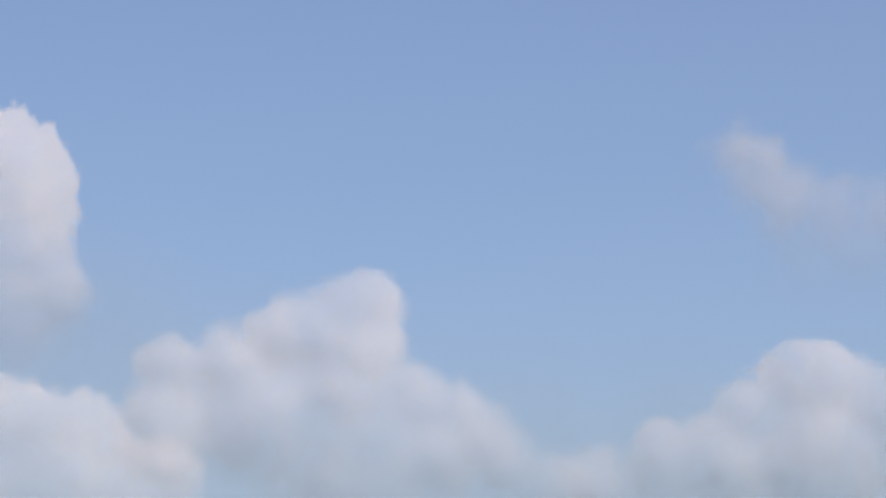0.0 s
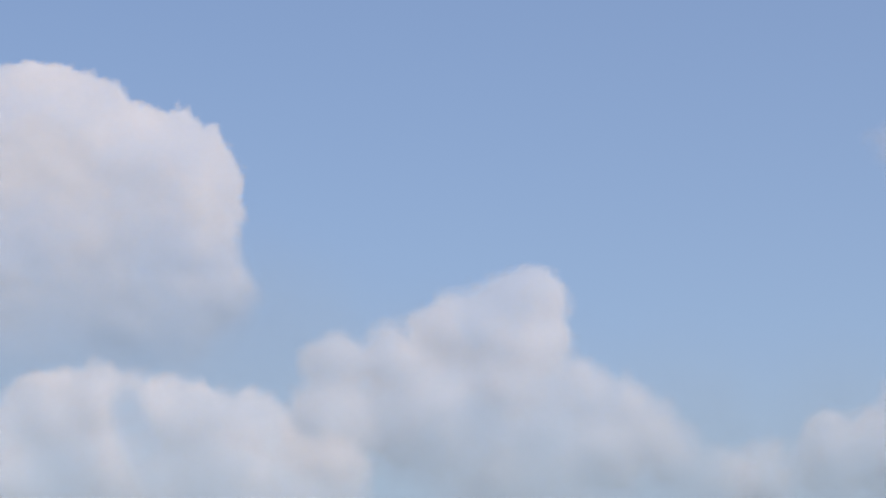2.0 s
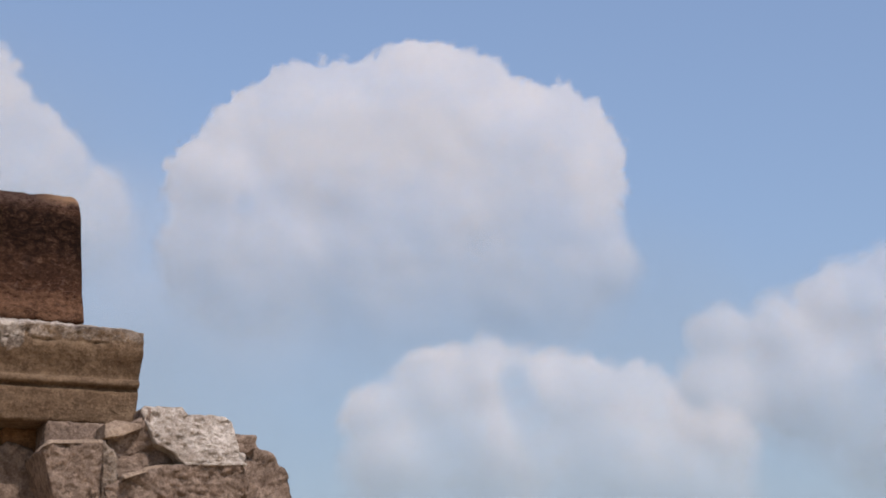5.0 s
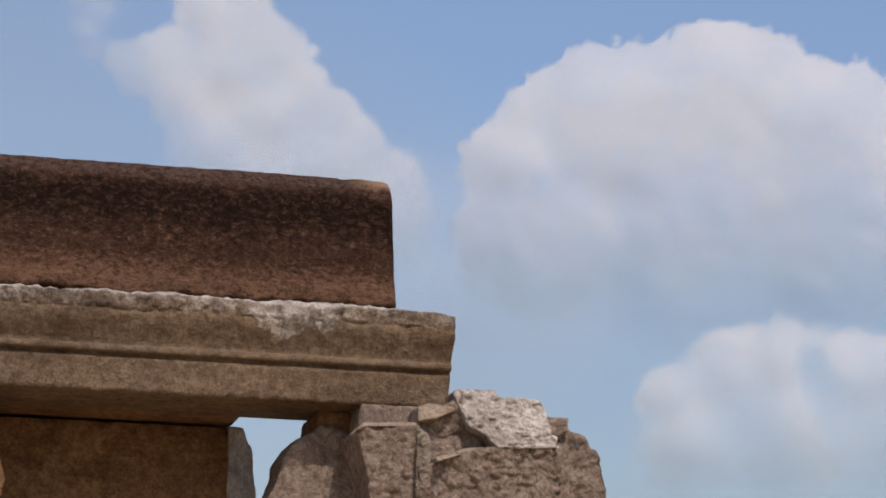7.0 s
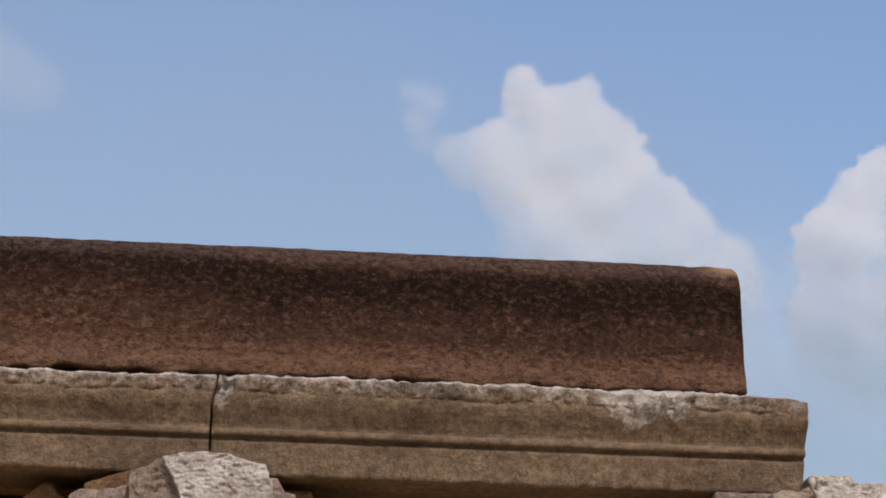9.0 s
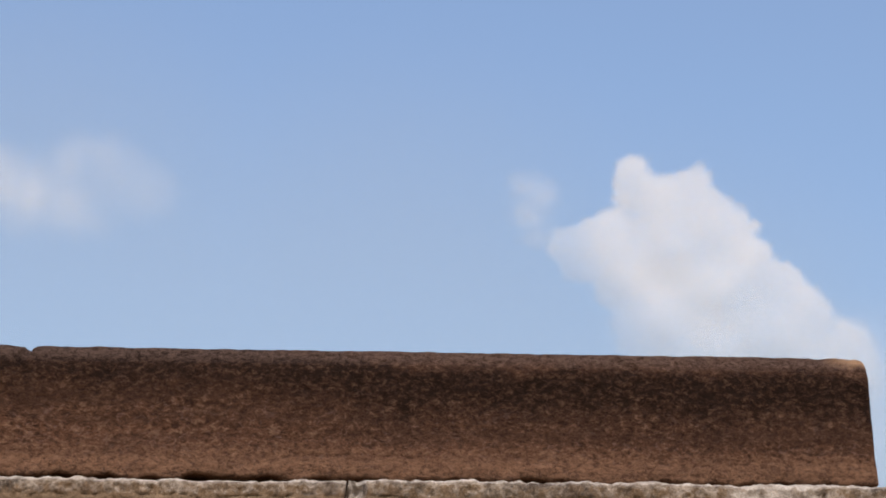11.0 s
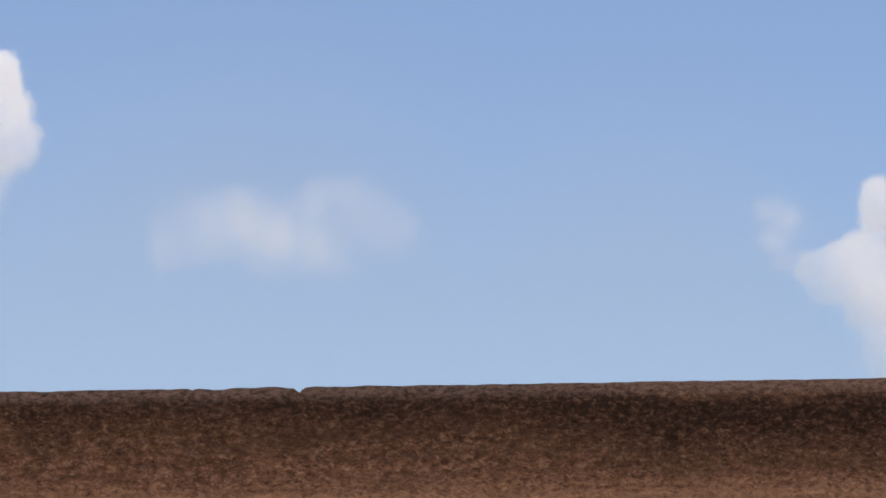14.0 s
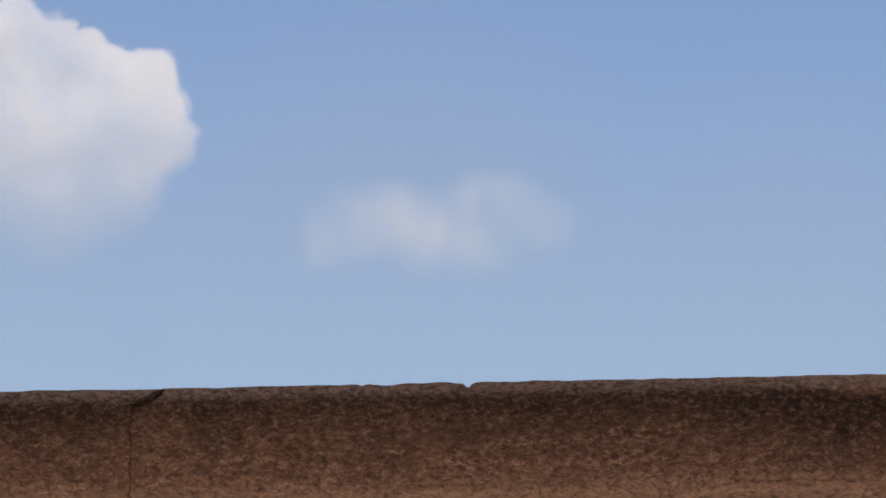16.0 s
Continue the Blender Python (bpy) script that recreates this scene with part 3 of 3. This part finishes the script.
def cloud(label, lobes, far=3000, seed=1, base=None, soft=0.12, melt=0.9, dense=0.825, bulge=0.28, relief=0.08, patchy=0.28, lean=0.34, sag=0.16, bumps=1.0, stray=0.22,
          hollows=(), material=None, cell=0.04, cap=1.3):
    """A heap of mist, as it shows from the eye's mean place. lobes: bearing to the right, height and radius in degrees. base: the heights between which it
    melts away; soft, melt: how wide its edge is above and at the base; lean, sag: how far its crown leans back and its belly turns under."""
    az, el = (sum(l[i] for l in lobes) / len(lobes) for i in (0, 1))
    squash = math.cos(el * DEG)
    spots = [((a - az) * squash, e - el, r) for a, e, r in lobes]
    rim = 0.5 + soft
    us = np.arange(min(s[0] - s[2] for s in spots) - rim, max(s[0] + s[2] for s in spots) + rim, cell)
    ws = np.arange(min(s[1] - s[2] for s in spots) - rim, max(s[1] + s[2] for s in spots) + rim, cell)
    U, W = np.meshgrid(us, ws, indexing="ij")
    drift = [sum(a * wave(U / s, W / s, seed * 31 + n + i) for i, (s, a) in enumerate(((1.6, 1.0), (0.7, 0.5), (0.3, 0.25)))) for n in (5, 11)]
    UU, WW = U + stray * drift[0], W + stray * drift[1]
    form = np.log(sum(np.exp(9 * (r - np.hypot(UU - cu, WW - cw))) for cu, cw, r in spots) + 1e-9) / 9
    bump = puffs(U + 0.4 * stray * drift[1], W, seed * 53, CAULIFLOWER)
    lift = np.ones_like(U)
    if base:
        lift = ease((W + el + 0.35 * drift[0] - base[0]) / (base[1] - base[0]))
    F = form - 0.05 + bumps * bump * (0.3 + 0.7 * lift)
    width = soft + (1 - lift) * melt
    cover = dense * ease((F + 0.35 * width) / width) * lift
    thin = sum(a * wave(UU / s, WW / s, seed * 71 + i) for i, (s, a) in enumerate(((1.5, 1.0), (0.7, 0.6), (0.33, 0.3), (0.16, 0.15))))
    cover = cover * (1 - patchy * ease(0.5 + 0.9 * thin))
    for a, e, r, much in hollows:
        away = ((0.6 * U + 0.4 * UU - (a - az) * squash) ** 2 + (0.6 * W + 0.4 * WW - e + el) ** 2) / r ** 2
        cover = cover * (1 - much * np.exp(-away ** 2))
    # the body swells towards the eye, its crown leans back and its belly turns under
    body = blurred(np.clip(form + 0.15, 0, cap), 0.22 / cell)
    turn = ease(((base[0] + 2 * base[1]) / 3 + 0.9 - el - ws) / 2.2) if base else np.zeros_like(ws)
    back = np.cumsum(lean + (sag - lean) * turn) * cell
    Y = back[None, :] - back.mean() - bulge * body - relief * bumps * blurred(bump * ease(F / 0.3), 0.09 / cell)
    # layers of thin mist one behind the other, as many as the depth of the mist asks for
    ob = new("cloud")
    ob.matrix_world = pose(0, 0, 1.6, 0, 0, -az) @ pose(0, 0, 0, el) @ pose(0, far, 0)
    deep = -np.log(1 - np.clip(cover, 0, 0.97))
    count = max(1, math.ceil(deep.max() / LAYER))
    for n in range(count):
        veil = 1 - np.exp(-np.clip(deep - n * LAYER, 0, LAYER))
        keep = np.pad(veil > 0.002, 1)
        keep = sum(keep[1 + i:keep.shape[0] - 1 + i, 1 + j:keep.shape[1] - 1 + j] for i in (-1, 0, 1) for j in (-1, 0, 1)) > 0
        index = np.where(keep, np.cumsum(keep.ravel()).reshape(keep.shape) - 1, -1)
        quads = np.stack((index[:-1, :-1], index[1:, :-1], index[1:, 1:], index[:-1, 1:]), -1).reshape(-1, 4)
        away = (n - (count - 1) / 2) * SPACING
        k = (far + away) * DEG
        me = bpy.data.meshes.new("mist_layer")
        me.from_pydata((np.stack((U, Y, W), -1)[keep] * k + Vector((0, away, 0))).tolist(), [], quads[quads.min(1) >= 0].tolist())
        me.attributes.new("cover", "FLOAT", "POINT").data.foreach_set("value", veil[keep].astype(np.float32))
        me.materials.append(material or CLOUD)
        me.shade_smooth()
        layer = new("mist_layer", me)
        layer.parent = ob
        tagged(layer, kind="stuff")
    return tagged(ob, label, "cloud", "clouds")


cloud("large white domed cumulus cloud with a grey base",
      [(18.5, 14.75, 2.65), (16.1, 15.1, 1.9), (15.75, 16.4, 0.66), (17.0, 15.5, 1.6), (17.8, 16.5, 0.85), (18.8, 16.7, 0.75), (19.7, 16.4, 0.8), (14.6, 14.3, 1.5), (14.5, 15.45, 0.75), (20.6, 14.6, 2.1), (21.25, 15.4, 0.95), (21.6, 14.9, 0.98), (13.6, 14.7, 0.65),
       (21.3, 13.6, 1.35), (22.2, 12.7, 0.9), (15.0, 13.0, 2.0), (18.0, 12.6, 2.3), (20.6, 12.6, 1.9), (14.2, 13.0, 1.3)], 3000, 1, base=(9.8, 15.2), soft=0.16, sag=0.16, stray=0.14, patchy=0.22, relief=0.1,
      hollows=((20.9, 13.7, 0.8, 0.25), (14.7, 14.0, 0.22, 0.25)))
cloud("white cumulus cloud rising to two small peaks",
      [(7.30, 17.84, 0.42), (7.42, 17.4, 0.56), (8.66, 17.60, 0.42), (8.05, 17.28, 0.5), (8.0, 17.0, 0.6), (8.6, 16.9, 0.7), (9.22, 16.95, 0.40), (9.15, 16.5, 0.72), (9.62, 15.95, 0.7), (10.3, 15.4, 0.68), (10.95, 14.9, 0.62),
       (11.75, 14.25, 0.62), (8.2, 16.2, 1.0), (9.1, 15.3, 1.2), (10.1, 14.3, 1.3), (6.4, 16.48, 0.50), (5.85, 16.34, 0.42), (6.3, 16.05, 0.55), (6.85, 16.6, 0.5), (6.8, 16.2, 0.72), (7.2, 15.7, 0.85), (7.9, 14.6, 1.1), (9.0, 13.8, 1.5), (11.4, 13.3, 1.2)],
      2900, 2, base=(10.5, 16.2), soft=0.2, bumps=0.7, stray=0.12, dense=0.775, bulge=0.16, relief=0.06, patchy=0.24, hollows=((5.5, 16.3, 0.8, 0.45), (6.0, 15.4, 0.75, 0.5), (6.7, 14.5, 0.95, 0.55)))
cloud("low broad cumulus cloud with a grey hollow",
      [(17.6, 9.75, 0.9), (18.6, 10.2, 1.0), (19.8, 10.4, 1.05), (21.0, 10.2, 1.05), (21.9, 10.1, 1.0), (22.8, 9.95, 1.0), (23.3, 9.6, 0.75), (24.5, 9.1, 0.95), (20.0, 9.0, 1.6), (22.5, 8.8, 1.6),
       (18.0, 8.8, 1.3), (24.0, 8.3, 1.4)], 2700, 3, base=(5.6, 11.0), soft=0.28, dense=0.72, bumps=0.75, patchy=0.32,
      hollows=((20.3, 10.6, 0.32, 0.5), (20.4, 10.2, 0.4, 0.5), (20.6, 9.8, 0.45, 0.45), (20.9, 9.3, 0.5, 0.35), (18.9, 9.0, 0.7, 0.25)))
cloud("pale cumulus cloud with a knobbed head",
      [(24.6, 11.35, 0.8), (25.8, 11.3, 0.88), (26.9, 11.9, 0.9), (27.6, 11.95, 1.0), (28.3, 12.5, 0.82), (28.85, 12.5, 0.7), (28.4, 11.6, 1.15), (28.25, 10.7, 1.3), (29.7, 10.6, 0.75), (30.5, 10.35, 0.72), (31.0, 9.9, 0.8), (31.5, 9.3, 0.8),
       (30.0, 9.5, 1.2), (32.4, 8.8, 0.9), (26.5, 10.2, 1.5), (28.5, 9.3, 1.8), (24.5, 10.0, 1.2)], 2800, 4, base=(5.2, 12.4), soft=0.33, dense=0.685, bumps=0.75, patchy=0.3,
      hollows=((27.6, 10.1, 0.6, 0.25), (29.2, 10.2, 0.7, 0.2)))
cloud("pale cumulus cloud low over the haze",
      [(36.4, 10.2, 0.85), (37.4, 10.8, 0.95), (38.1, 10.7, 1.05), (39.2, 10.2, 1.05), (40.3, 10.0, 1.3), (38.0, 9.3, 1.6), (36.0, 9.2, 1.2), (33.3, 8.9, 0.9), (34.8, 9.2, 1.0)], 2850, 5,
      base=(5.2, 11.6), soft=0.26, dense=0.68, bumps=0.9, patchy=0.4)
cloud("thin ragged cloud fading into blue sky",
      [(36.5, 15.45, 0.72), (36.9, 15.0, 0.8), (37.6, 14.3, 0.8), (38.4, 14.1, 0.78), (39.2, 14.1, 0.82), (40.0, 13.8, 1.1), (38.8, 13.2, 1.2), (38.0, 12.9, 0.9)], 3100, 6,
      base=(11.8, 15.4), soft=0.7, dense=0.54, stray=0.3, bulge=0.1, relief=0.05)
cloud("white cumulus cloud with a soft trailing base",
      [(-14.6, 20.95, 1.0), (-13.9, 20.3, 0.95), (-13.1, 20.45, 0.86), (-12.3, 20.1, 0.92), (-11.5, 20.1, 0.68), (-11.2, 20.3, 0.42), (-11.6, 19.5, 0.92), (-11.3, 19.05, 0.95), (-12.5, 19.0, 1.5), (-14.0, 19.0, 1.7),
       (-12.2, 17.9, 1.05), (-13.5, 17.6, 1.3), (-15.2, 18.4, 1.8)], 2900, 7, base=(15.4, 20.2), soft=0.2, bumps=0.9, stray=0.12, bulge=0.16, sag=0.4, lean=0.45)
cloud("small thin scrap of cloud",
      [(-6.0, 17.35, 0.7), (-5.4, 17.15, 0.7), (-6.9, 17.3, 0.6), (-7.5, 17.15, 0.5), (-4.4, 17.6, 0.7), (-3.6, 17.7, 0.7), (-3.1, 17.4, 0.6), (-4.4, 17.0, 0.75)], 3000, 8,
      soft=1.0, dense=0.54, stray=0.35, bumps=0.15, bulge=0.05, relief=0.0, hollows=((-3.5, 17.3, 1.1, 0.55), (-4.5, 17.6, 0.5, 0.35), (-7.3, 17.2, 0.6, 0.5)))
cloud("faint wisp beside a white cumulus cloud", [(5.12, 17.45, 0.34), (5.4, 17.28, 0.28), (5.2, 17.0, 0.30), (5.35, 16.65, 0.36)], 3000, 11, soft=0.5, dense=0.42, bumps=0.8, stray=0.3, hollows=((5.5, 16.6, 0.5, 0.4),))

cloud("pale mist between two cumulus clouds", [(12.5, 13.3, 1.5), (13.6, 12.6, 1.6), (11.4, 13.2, 1.4), (15.0, 12.0, 1.6), (12.4, 12.2, 1.3)], 3200, 14,
      soft=1.9, dense=0.215, bulge=0.05, relief=0.0, bumps=0.3)

# haze and thin cloud between the heaps
cloud("thin grey haze low over the land",
      [(13.5, 9.0, 4.0), (16.5, 10.0, 4.0), (19.5, 10.2, 4.0), (22.5, 9.8, 4.0), (25.5, 8.8, 3.8), (28.0, 8.4, 3.6), (31.5, 8.2, 3.4), (35.0, 8.0, 3.4), (38.5, 8.0, 3.4), (42.0, 8.0, 3.4)], 3300, 10,
      soft=3.0, material=HAZE, lean=0.0, bulge=0.05, bumps=0, patchy=0.1, cell=0.12, dense=0.22)
cloud("faint milky haze in the sky",
      [(-24.0, 12.0, 9.0), (-15.0, 12.0, 9.0), (-6.0, 12.0, 9.0), (2.0, 11.5, 8.5), (8.0, 11.0, 7.5)], 3500, 13, soft=6.0, material=HAZE, lean=0.0, bulge=0.0, bumps=0, patchy=0, cell=0.25, dense=0.22)
